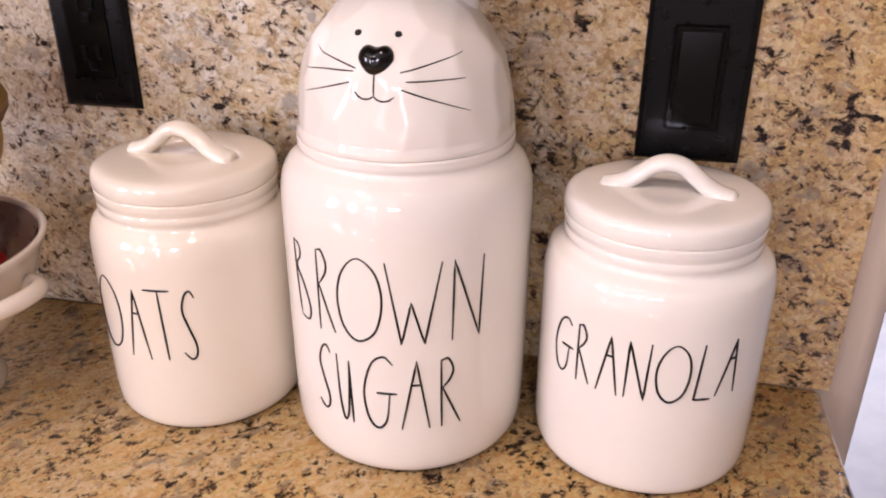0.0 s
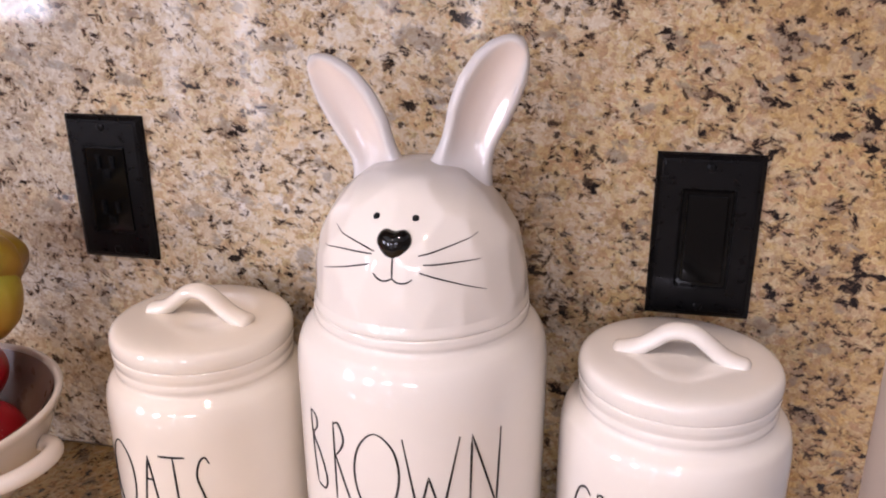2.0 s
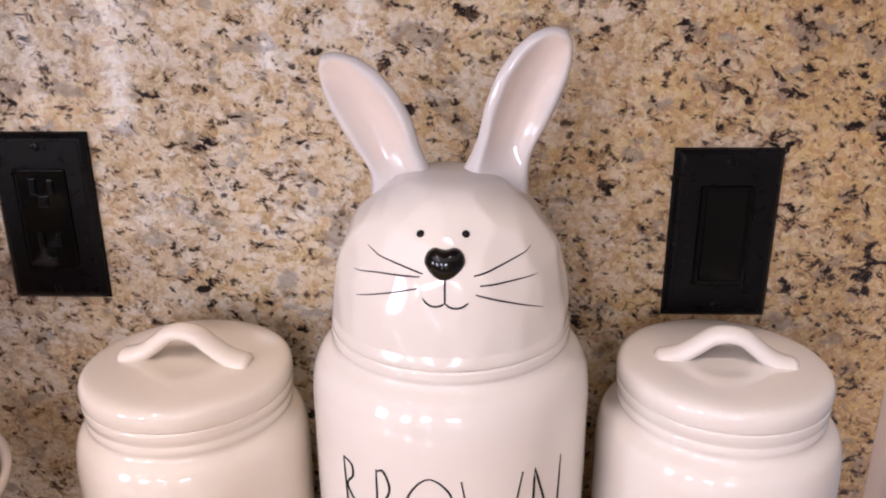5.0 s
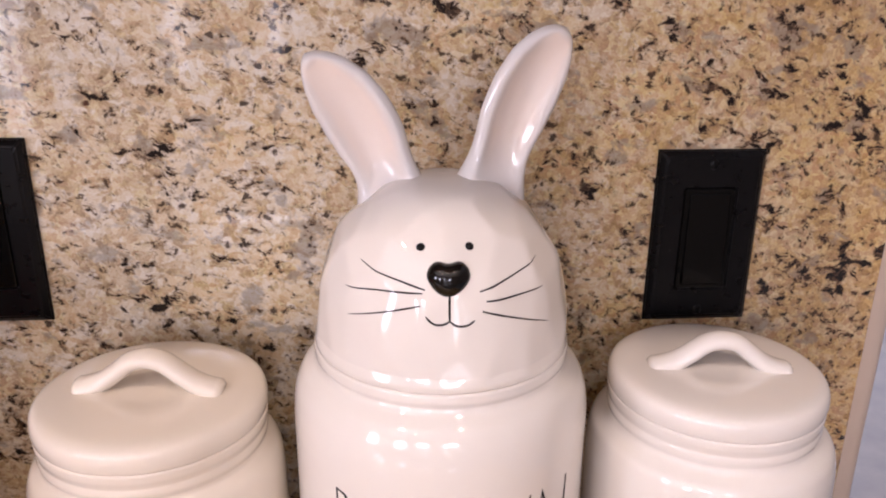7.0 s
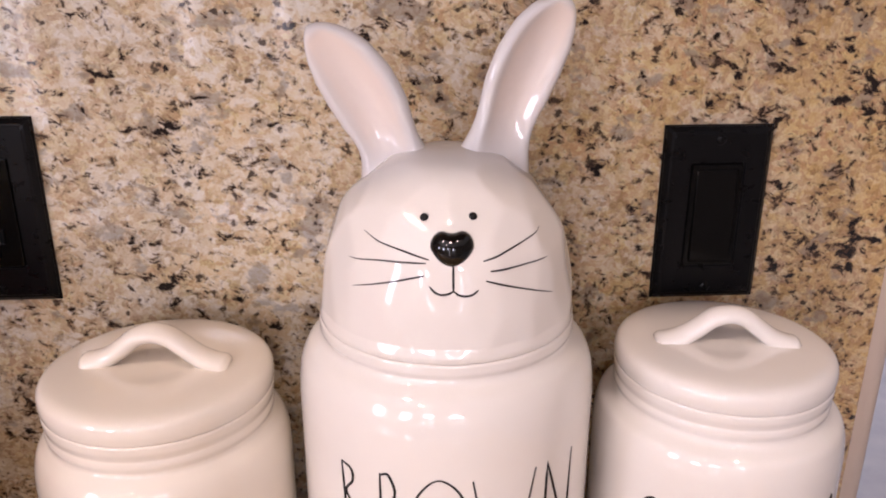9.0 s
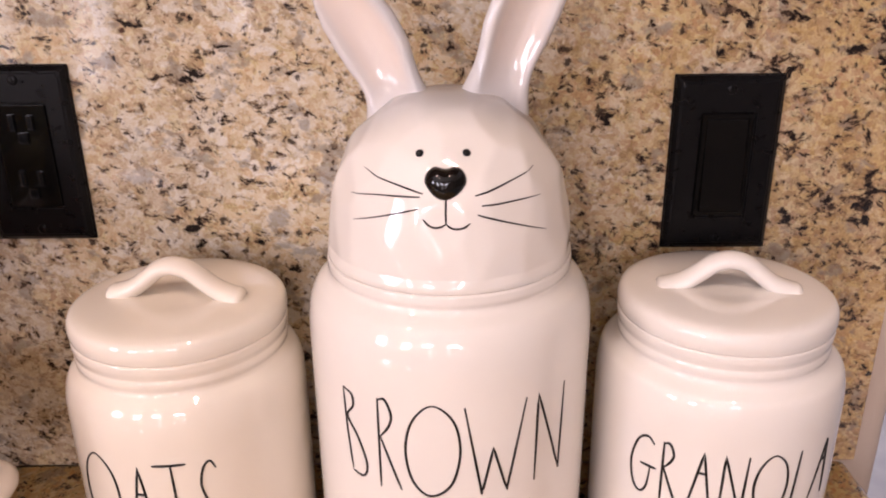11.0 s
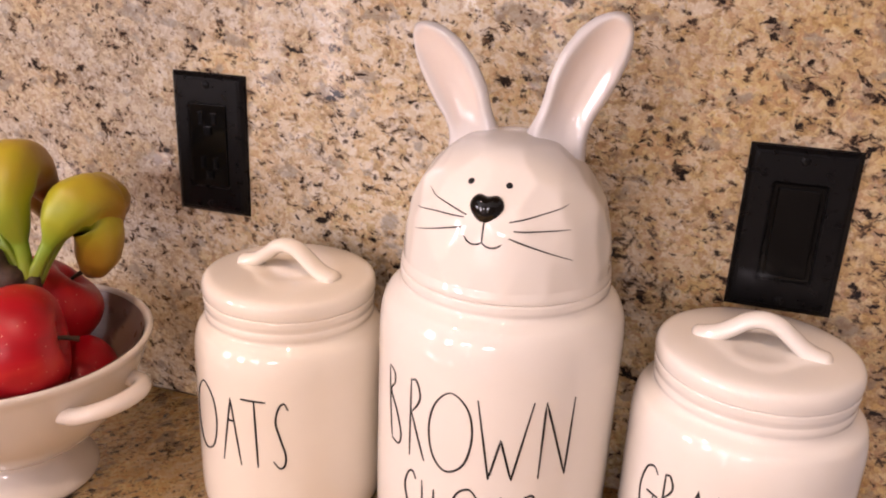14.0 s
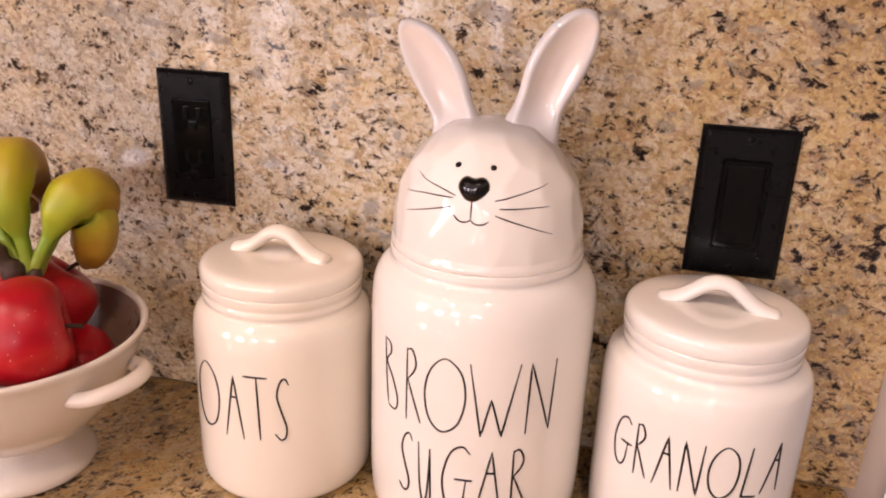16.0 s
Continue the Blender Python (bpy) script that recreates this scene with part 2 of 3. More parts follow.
SLOT = plain("dark_slot", (0.002, 0.002, 0.002), 0.6, shine=0.1)
PAINT = plain("beige_wall_paint", (0.70, 0.58, 0.47), 0.7, 0.0, 0.05, 12, 0.12)
WHITE = plain("white_paint", (0.78, 0.77, 0.74), 0.5, 0.0, 0.04, 14, 0.06)
# walls out of view, kept dark to hold down bounced light
TAN = plain("tan_wall_paint", (0.34, 0.27, 0.21), 0.7, 0.0, 0.06, 12, 0.12)
WOOD = plain("cabinet_wood", (0.30, 0.18, 0.095), 0.4, 0.0, 0.3, 20, 0.1)
TILE = floor_tile()
APPLE = apple_skin()
BANANA = banana_skin()
STEM = plain("brown_stalk", (0.06, 0.03, 0.016), 0.7, 0.0, 0.5, 200, 0.4)
CLOTH = shade_cloth()
GLASS = glass()
LENS = glowing("lamp_lens", WARM, 8.0)

# ---- mesh tools ----


def part(name, bm, material, parent=None, label="", smooth=True, m=None):
    """Links a bmesh as one mesh object under its thing."""
    mesh = bpy.data.meshes.new(name)
    bmesh.ops.recalc_face_normals(bm, faces=bm.faces)
    for f in bm.faces:
        f.smooth = smooth
    bm.to_mesh(mesh)
    bm.free()
    if material:
        mesh.materials.append(material)
    ob = new(name, mesh)
    if parent:
        ob.parent = parent
    if m:
        ob.matrix_basis = m
    return tagged(ob, label)


def thing(name, m, label, category, group="", kind=""):
    ob = new(name)
    ob.empty_display_size = 0.05
    ob.matrix_basis = m
    return tagged(ob, label, category, group, kind)


def block(x0, x1, y0, y1, z0, z1, bevel=0.0, steps=2):
    bm = bmesh.new()
    bmesh.ops.create_cube(bm, size=1)
    bmesh.ops.transform(bm, matrix=Matrix.LocRotScale(((x0 + x1) / 2, (y0 + y1) / 2, (z0 + z1) / 2), None, (x1 - x0, y1 - y0, z1 - z0)), verts=bm.verts)
    if bevel:
        bmesh.ops.bevel(bm, geom=bm.edges, offset=bevel, segments=steps, affect="EDGES", profile=0.5)
    return bm


def glide(points, steps):
    """Points on a Catmull-Rom curve through the given ones."""
    pts = [Vector(p) for p in points]
    ring = (pts[0] - pts[-1]).length < 1e-6
    ext = [pts[-2] if ring else 2 * pts[0] - pts[1]] + pts + [pts[1] if ring else 2 * pts[-1] - pts[-2]]
    out = []
    for a, b, c, d in zip(ext, ext[1:], ext[2:], ext[3:]):
        for k in range(steps):
            t = k / steps
            out.append(0.5 * (2 * b + (c - a) * t + (2 * a - 5 * b + 4 * c - d) * t * t + (3 * b - 3 * c + d - a) * t ** 3))
    return out + [pts[-1]]


def rounded(pts, steps):
    """A centripetal curve through plane points, which does not swing out beside close ones."""
    ext = [2 * pts[0] - pts[1]] + pts + [2 * pts[-1] - pts[-2]]
    out = []
    for a, b, c, d in zip(ext, ext[1:], ext[2:], ext[3:]):
        t1 = (b - a).length ** 0.5
        t2 = t1 + (c - b).length ** 0.5
        t3 = t2 + (d - c).length ** 0.5
        for k in range(steps):
            t = t1 + (t2 - t1) * k / steps
            p, q, u = a.lerp(b, t / t1), b.lerp(c, (t - t1) / (t2 - t1)), c.lerp(d, (t - t2) / (t3 - t2))
            v, w = p.lerp(q, t / t2), q.lerp(u, (t - t1) / (t3 - t1))
            out.append(v.lerp(w, (t - t1) / (t2 - t1)))
    return out + [pts[-1]]


def lathe(profile, segments=96, steps=4, dent=None):
    """Turns a profile of (radius, height) about z; dent(radius, height, angle) moves the surface in or out."""
    prof = [(max(p.x, 0.0), p.y) for p in rounded([Vector((r, h)) for r, h in profile], steps)]
    bm = bmesh.new()
    rings = []
    for r, h in prof:
        if r < 1e-5:
            rings.append([bm.verts.new((0, 0, h))])
            continue
        ring = []
        for k in range(segments):
            a = 2 * math.pi * k / segments
            q = r + (dent(r, h, a) if dent else 0.0)
            ring.append(bm.verts.new((q * math.sin(a), -q * math.cos(a), h)))
        rings.append(ring)
    for a, b in zip(rings, rings[1:]):
        for k in range(segments):
            j = (k + 1) % segments
            quad = [a[k % len(a)], a[j % len(a)], b[j % len(b)], b[k % len(b)]]
            quad = [v for n, v in enumerate(quad) if v not in quad[:n]]
            if len(quad) > 2:
                bm.faces.new(quad)
    return bm


def tube(points, radius, sides=8, flat=None, bm=None):
    """A tube along points; radius: a number or a function of 0..1; flat: squash along a direction (vector, factor)."""
    pts = [Vector(p) for p in points]
    bm = bm or bmesh.new()
    rings, n = [], len(pts)
    side = None
    for k, p in enumerate(pts):
        ahead = (pts[min(k + 1, n - 1)] - pts[max(k - 1, 0)]).normalized()
        if side is None:
            side = ahead.orthogonal().normalized()
        side = (side - ahead * side.dot(ahead)).normalized()
        up = ahead.cross(side)
        r = radius(k / (n - 1)) if callable(radius) else radius
        ring = []
        for s in range(sides):
            a = 2 * math.pi * s / sides
            off = (side * math.cos(a) + up * math.sin(a)) * r
            if flat:
                off -= flat[0] * off.dot(flat[0]) * (1 - flat[1])
            ring.append(bm.verts.new(p + off))
        rings.append(ring)
    for a, b in zip(rings, rings[1:]):
        for s in range(sides):
            j = (s + 1) % sides
            bm.faces.new((a[s], a[j], b[j], b[s]))
    bm.faces.new(rings[0][::-1])
    bm.faces.new(rings[-1])
    return bm


# ---- the room ----


def room():
    x0, x1, y1 = WEST, 3.0, 3.4
    tagged(part("floor", block(x0 - 0.1, x1 + 0.1, BACK_Y - 0.1, y1 + 0.1, -0.1, 0.0), TILE, smooth=False), "grey floor of the kitchen and next room", "floor", kind="structure")
    tagged(part("ceiling", block(x0 - 0.1, x1 + 0.1, BACK_Y - 0.1, y1 + 0.1, CEILING, CEILING + 0.1), WHITE, smooth=False), "plain white ceiling", "ceiling", kind="structure")
    # wall behind the counter, with a rounded end
    bm = block(x0, 0.320, 0.02, 0.14, 0.0, CEILING)
    ends = [e for e in bm.edges if all(v.co.x > 0.3 for v in e.verts) and abs(e.verts[0].co.z - e.verts[1].co.z) > 1]
    bmesh.ops.bevel(bm, geom=ends, offset=0.018, segments=5, affect="EDGES", profile=0.5)
    tagged(part("wall_north", bm, PAINT), "beige painted wall end with rounded corner", "wall", kind="structure")
    # west wall with a window opening
    bm = block(x0 - 0.1, x0, BACK_Y, WEST_Y - 0.30, 0, CEILING)
    for a in ((WEST_Y + 0.30, y1, 0, CEILING), (WEST_Y - 0.30, WEST_Y + 0.30, 0, 1.13), (WEST_Y - 0.30, WEST_Y + 0.30, 2.03, CEILING)):
        extra = block(x0 - 0.1, x0, a[0], a[1], a[2], a[3])
        other = bpy.data.meshes.new("piece")
        extra.to_mesh(other)
        extra.free()
        bm.from_mesh(other)
        bpy.data.meshes.remove(other)
    tagged(part("wall_west", bm, TAN, smooth=False), "tan painted wall with a window", "wall", kind="structure")
    # far wall with an opening for the added window
    bm = block(x0, 0.7, y1, y1 + 0.1, 0, CEILING)
    for a in ((1.9, x1, 0, CEILING), (0.7, 1.9, 0, 0.85), (0.7, 1.9, 2.15, CEILING)):
        extra = block(a[0], a[1], y1, y1 + 0.1, a[2], a[3])
        other = bpy.data.meshes.new("piece")
        extra.to_mesh(other)
        extra.free()
        bm.from_mesh(other)
        bpy.data.meshes.remove(other)
    tagged(part("wall_far", bm, TAN, smooth=False), "tan painted wall of the next room with an added window", "wall", kind="structure")
    tagged(part("wall_east", block(x1, x1 + 0.1, BACK_Y, y1, 0, CEILING), TAN, smooth=False), "plain tan painted wall", "wall", kind="structure")
    # south wall with its window openings
    bm = bmesh.new()
    edges = [x0]
    for x, w, *_ in WINDOWS:
        edges += [x - w / 2, x + w / 2]
    edges.append(x1)
    pieces = [(a, b, 0, CEILING) for a, b in zip(edges[::2], edges[1::2])]
    for x, w, sill, *_ in WINDOWS:
        pieces += [(x - w / 2, x + w / 2, 0, sill), (x - w / 2, x + w / 2, HEAD, CEILING)]
    for a, b, lo, hi in pieces:
        extra = block(a, b, BACK_Y - 0.1, BACK_Y, lo, hi)
        other = bpy.data.meshes.new("piece")
        extra.to_mesh(other)
        extra.free()
        bm.from_mesh(other)
        bpy.data.meshes.remove(other)
    tagged(part("wall_south", bm, TAN, smooth=False), "tan painted wall with narrow windows", "wall", kind="structure")


def window(name, m, w, h, gaps=None, shade=0.0):
    """A window in its opening: frame, pane, and a half shade that leaves light at both sides."""
    top = thing(name, m, "unseen white framed window letting in daylight", "window", kind="structure")
    t = 0.03
    for a in ((-w / 2, -w / 2 + t, 0, h), (w / 2 - t, w / 2, 0, h), (-w / 2 + t, w / 2 - t, 0, t), (-w / 2 + t, w / 2 - t, h - t, h)):
        part("window_frame", block(a[0], a[1], -0.085, -0.055, a[2], a[3], 0.003), WHITE, top, smooth=False)
    pane = part("pane", block(-w / 2 + t, w / 2 - t, -0.072, -0.068, t, h - t), GLASS, top, smooth=False)
    pane.visible_shadow = False
    part("window_sill", block(-w / 2 - 0.03, w / 2 + 0.03, 0.001, 0.04, -0.025, -0.002, 0.004), WHITE, top, smooth=False)
    if gaps:
        left, right = gaps
        cloth = thing("window_shade", m, "cream fabric shade covering the lower part of a window", "shade", "window shades")
        part("cloth", block(-w / 2 + left, w / 2 - right, -0.014, -0.012, 0.004, shade), CLOTH, cloth, smooth=False)
        part("top_rail", tube([(-w / 2 + 0.002, -0.013, shade), (w / 2 - 0.002, -0.013, shade)], 0.012, 16), WHITE, cloth)
        part("bottom_bar", tube([(-w / 2 + left, -0.013, 0.008), (w / 2 - right, -0.013, 0.008)], 0.007, 10), WHITE, cloth)


def ceiling_light(x, y):
    top = thing("recessed_light", pose(x, y, CEILING), "white recessed ceiling light, switched on", "ceiling light", "recessed lights")
    part("trim", lathe([(0.058, -0.001), (0.060, -0.008), (0.078, -0.006), (0.080, -0.0005)], 40, 2), WHITE, top)
    part("lens", lathe([(0.0, -0.0015), (0.056, -0.0015), (0.057, -0.0008), (0.0, -0.0006)], 40, 1), LENS, top)


room()
for k, (x, w, sill, left, right, shade, *_) in enumerate(WINDOWS):
    window(f"window_{k + 1}", pose(x, BACK_Y, sill), w, HEAD - sill, (left, right), shade - sill)
# unseen window, added to carry the far fill
window("window_4", pose(1.3, 3.4, 0.85, 0, 0, 180), 1.2, 1.3)
window("window_5", pose(WEST, WEST_Y, 1.13, 0, 0, -90), 0.60, 0.90)
part("window_frame", block(-0.30, 0.30, -0.030, -0.006, 0.43, 0.47, 0.003), WHITE, bpy.data.objects["window_5"], smooth=False)
for x, y, _ in CANS:
    ceiling_light(x, y)

# granite backsplash, worktop, and the cabinets that carry it
tagged(part("backsplash", block(WEST, 0.2845, 0.0, 0.02, COUNTER, 1.55, 0.0015, 2), GRANITE), "polished speckled cream and brown granite backsplash", "backsplash", kind="structure")
bm = block(WEST, 0.280, -0.635, -0.0005, COUNTER - 0.032, COUNTER)
rim = [e for e in bm.edges if (all(v.co.x > 0.27 for v in e.verts) or all(v.co.y < -0.63 for v in e.verts)) and abs(e.verts[0].co.z - e.verts[1].co.z) < 0.001]
bmesh.ops.bevel(bm, geom=rim, offset=0.010, segments=5, affect="EDGES", profile=0.5)
tagged(part("worktop", bm, GOLD_GRANITE), "polished speckled golden granite worktop with rounded edge", "worktop", kind="structure")
for k in range(5):
    x = WEST + 0.01 + 0.572 * k
    cab = thing("base_cabinet", pose(x, 0, 0), "honey stained wooden base cabinet under the worktop", "cabinet", "base cabinets")
    part("body", block(0.002, 0.570, -0.58, 0.018, 0.10, COUNTER - 0.033), WOOD, cab, smooth=False)
    part("plinth", block(0.002, 0.570, -0.52, 0.018, 0.0, 0.10), WOOD, cab, smooth=False)
    part("door", block(0.01, 0.562, -0.602, -0.581, 0.115, COUNTER - 0.05, 0.004), WOOD, cab, smooth=False)

# unseen wall cabinets, added over the worktop to keep ceiling light off the backsplash
for k in range(5):
    x = WEST + 0.01 + 0.572 * k
    cab = thing("wall_cabinet", pose(x, 0, 1.49), "unseen honey stained wooden wall cabinet shading the backsplash", "cabinet", "wall cabinets")
    part("body", block(0.002, 0.570, -0.30, -0.001, 0.0, 0.85), WOOD, cab, smooth=False)
    part("door", block(0.006, 0.566, -0.321, -0.301, 0.004, 0.846, 0.004), WOOD, cab, smooth=False)

# ---- lettering drawn on glaze ----

GLYPHS = {  # strokes in a unit box; True: drawn as a curve
    "B": [(False, [(0, 1), (0.12, 0.5), (0.3, 0.06)]), (True, [(0, 1), (0.42, 0.95), (0.45, 0.82), (0.16, 0.68), (0.62, 0.48), (0.98, 0.2), (0.82, 0.03), (0.3, 0.04)])],
    "R": [(False, [(0, 1), (0.02, 0)]), (True, [(0, 0.98), (0.35, 1), (0.62, 0.85), (0.5, 0.72), (0.08, 0.58)]), (False, [(0.08, 0.58), (1, 0.02)])],
    "O": [(True, [(0.5, 1), (0.14, 0.82), (0, 0.5), (0.12, 0.16), (0.45, 0), (0.84, 0.14), (1, 0.5), (0.88, 0.84), (0.5, 1)])],
    "W": [(False, [(0, 1), (0.27, 0), (0.45, 0.52), (0.68, 0), (1, 1)])],
    "N": [(False, [(0, 0), (0.06, 1), (0.87, 0), (1, 1)])],
    "S": [(True, [(1, 0.9), (0.75, 1), (0.4, 0.93), (0.2, 0.72), (0.45, 0.48), (0.78, 0.22), (0.72, 0.05), (0.4, 0), (0, 0.1)])],
    "U": [(True, [(0, 1), (0.16, 0.35), (0.42, 0.03), (0.68, 0.12), (0.8, 0.5), (0.84, 0.94)]), (False, [(0.84, 0.94), (1, 0)])],
    "G": [(True, [(0.88, 0.9), (0.62, 1), (0.25, 0.88), (0.02, 0.5), (0.14, 0.14), (0.42, 0), (0.68, 0.12), (0.78, 0.48)]), (False, [(0.4, 0.5), (1, 0.5)])],
    "A": [(False, [(0, 0), (0.55, 1), (1, 0)]), (False, [(0.34, 0.66), (0.72, 0.66)])],
    "T": [(False, [(0, 1), (1, 1)]), (False, [(0.55, 1), (0.64, 0)])],
    "L": [(False, [(0.3, 1), (0, 0.02), (1, 0)])],
    "a": [(False, [(0, 0), (0.8, 1), (1, 0)]), (False, [(0.55, 0.66), (0.88, 0.66)])],
}


def drawn(points, surface, width, curved=True, taper=0.0):
    """A painted line: a thin low ribbon of glaze along points (angle, height) of a surface."""
    if curved and len(points) > 2:
        pts = [(p.x, p.y) for p in glide([(a, h, 0) for a, h in points], 7)]
    else:
        pts = []
        for (a, h), (c, d) in zip(points, points[1:]):
            pts += [(a + (c - a) * k / 8, h + (d - h) * k / 8) for k in range(8)]
        pts.append(points[-1])
    return tube([surface(a, h) for a, h in pts], lambda s: width * (1 - taper * s) * (0.62 + 0.38 * min(1, 6 * s, 6 * (1 - s))), 6)


def word(letters, surface, parent):
    """letters: glyph, angles of its left and right side in degrees, bottom and top height in metres."""
    for g, a0, a1, lo, hi in letters:
        bm = bmesh.new()
        for curved, pts in GLYPHS[g]:
            piece = drawn([(a0 + (a1 - a0) * u, lo + (hi - lo) * v) for u, v in pts], surface, 0.00078, curved)
            other = bpy.data.meshes.new("piece")
            piece.to_mesh(other)
            piece.free()
            bm.from_mesh(other)
            bpy.data.meshes.remove(other)
        part("letter", bm, INK, parent, "thin black hand-drawn letter")


def on_cylinder(radius):
    return lambda a, h: Vector((radius * math.sin(radians(a)), -radius * math.cos(radians(a)), h))


# ---- small canisters ----

LIFT = 0.004    # the profiles' zero over the worktop
JAR = [(0.0, 0.0), (0.048, 0.0), (0.058, -0.0038), (0.0634, -0.0028), (0.0660, 0.0012), (0.0671, 0.008), (0.0676, 0.022), (0.0677, 0.070), (0.0677, 0.108), (0.0675, 0.121),
       (0.0664, 0.1300), (0.0640, 0.1365), (0.0608, 0.1408), (0.0592, 0.1428), (0.0589, 0.1445), (0.0594, 0.1461), (0.0599, 0.1480), (0.0597, 0.1500), (0.0593, 0.1515), (0.0596, 0.1530), (0.0602, 0.1552), (0.0604, 0.1575), (0.0603, 0.1593), (0.0597, 0.1600), (0.0540, 0.1601), (0.0530, 0.150), (0.0, 0.150)]
LID = [(0.0, 0.1603), (0.0585, 0.1602), (0.0599, 0.1603), (0.0603, 0.1609), (0.0606, 0.1623), (0.0609, 0.1650), (0.0607, 0.1678), (0.0600, 0.1703), (0.0586, 0.1722), (0.0560, 0.1735), (0.050, 0.1745), (0.040, 0.1752), (0.032, 0.1754), (0.026, 0.1753), (0.0215, 0.1750), (0.017, 0.1747), (0.010, 0.1745), (0.0, 0.1744)]
HANDLE = [(-0.0395, 0, 0.1744), (-0.032, 0, 0.1762), (-0.0240, 0, 0.1795), (-0.0160, 0, 0.1852), (-0.0085, 0, 0.1910), (0.0, 0, 0.1932), (0.0085, 0, 0.1914), (0.0160, 0, 0.1860), (0.0240, 0, 0.1800), (0.032, 0, 0.1763), (0.0395, 0, 0.1744)]


def canister(x, y, turn, letters, label, glaze, wide=0.0, sunk=0.0):
    top = thing("canister", pose(x, y, COUNTER + LIFT), label, "canister", "lettered canisters")
    body = part("body", lathe([(r + (wide if 0.001 < r and h < 0.14 else 0.0), h) for r, h in JAR]), glaze, top)
    word(letters, on_cylinder(0.0677 + wide), body)
    lid = part("lid", lathe(LID), glaze, top)
    bm = tube(glide(HANDLE, 9), lambda s: (0.0051 + 0.0010 * abs(2 * s - 1) ** 3) * (1 - 0.35 * max(0.0, (abs(2 * s - 1) - 0.90) / 0.10) ** 2), 16, (Vector((0, 1, 0)), 1.45))
    part("handle", bm, glaze, lid, m=pose(0, -0.003, -sunk, 0, 0, turn))
    return top


canister(-0.1705, -0.0815, -6.0, [("O", -43.0, -20.5, 0.0545, 0.1075), ("A", -15.8, -3.0, 0.0540, 0.1045), ("T", -2.0, 12.9, 0.0550, 0.1060), ("S", 16.6, 25.4, 0.0555, 0.1055)],
         "glazed ceramic lidded canister in a creamier tone, reading OATS in thin black letters", CREAMIER, 0.0006, 0.0002)
canister(0.1441, -0.0760, -8.0, [("G", -53.6, -40.5, 0.0685, 0.1060), ("R", -37.6, -30.2, 0.0680, 0.1065), ("A", -26.0, -15.5, 0.0680, 0.1064), ("N", -12.0, -1.5, 0.0686, 0.1066),
                                 ("O", 1.8, 17.4, 0.0688, 0.1068), ("L", 20.4, 29.0, 0.0695, 0.1068), ("a", 31.4, 42.2, 0.0708, 0.1068)],
         "white glazed ceramic lidded canister reading GRANOLA in thin black letters", CERAMIC, 0.0030, 0.0019)

# ---- rabbit canister ----

BIG = [(0.0, 0.0), (0.054, 0.0), (0.066, -0.0038), (0.0725, -0.0022), (0.0762, 0.0025), (0.0780, 0.010), (0.0790, 0.026), (0.0795, 0.080), (0.0796, 0.146), (0.0796, 0.163), (0.0790, 0.1720),
       (0.0773, 0.1805), (0.0737, 0.1875), (0.0700, 0.1910), (0.0678, 0.1930), (0.0667, 0.1946), (0.0664, 0.1958), (0.0668, 0.1970), (0.0673, 0.1984), (0.0673, 0.2008), (0.0671, 0.2024), (0.0665, 0.2032), (0.0652, 0.2034), (0.061, 0.2034), (0.060, 0.19), (0.0, 0.19)]
HEAD_R = [0.0, 0.0652, 0.0664, 0.0667, 0.0668, 0.0668, 0.0662, 0.0641, 0.0599, 0.0528, 0.0422, 0.0286, 0.0125, 0.0]
HEAD_H = [0.2035, 0.2035, 0.2037, 0.2044, 0.2085, 0.2125, 0.2215, 0.2355, 0.2510, 0.2640, 0.2765, 0.2860, 0.2906, 0.2914]


def head_facets():
    """The hand-cut flats of the head: planes that touch it here and there, each a point, a normal and how deep it cuts."""
    dice = random.Random(11)
    planes = []
    for k in range(7):
        h = 0.2115 + 0.0118 * k
        count = max(6, round(15 * np.interp(h, HEAD_H[2:], HEAD_R[2:]) / 0.066))
        for j in range(count):
            a = 2 * math.pi * (j + 0.5 * (k % 2) + dice.uniform(-0.26, 0.26)) / count
            z = h + dice.uniform(-0.004, 0.004)
            r = float(np.interp(z, HEAD_H[2:], HEAD_R[2:]))
            slope = float(np.interp(z + 0.006, HEAD_H[2:], HEAD_R[2:]) - np.interp(z - 0.006, HEAD_H[2:], HEAD_R[2:])) / 0.012
            out = Vector((math.sin(a), -math.cos(a), -slope)).normalized()
            planes.append((Vector((r * math.sin(a), -r * math.cos(a), z)) - out * dice.uniform(0.0006, 0.0019), out))
    return planes


FACETS = head_facets()


def dimple(r, h, a):
    """How far the flats pare the turned head at a height and angle; soft where two of them meet."""
    if h < 0.2065 or r < 0.012:
        return 0.0
    ahead = Vector((math.sin(a), -math.cos(a), 0.0))
    base = Vector((0, 0, h))
    total = math.exp(0.0)
    for p, out in FACETS:
        slant = ahead.dot(out)
        if slant > 0.2:
            far = out.dot(p - base) / slant - r
            if far < 0.004:
                total += math.exp(-far / 0.0002)
    cut = max(-0.0032, -math.log(total) * 0.0002)
    return cut * min(1.0, (h - 0.2065) / 0.004) * min(1.0, (r - 0.012) / 0.012)


def head_radius(h):
    return float(np.interp(h, HEAD_H[2:][::1], HEAD_R[2:]))


def on_head(a, h):
    r = head_radius(h)
    r += dimple(r, h, radians(a))
    return Vector((r * math.sin(radians(a)), -r * math.cos(radians(a)), h))


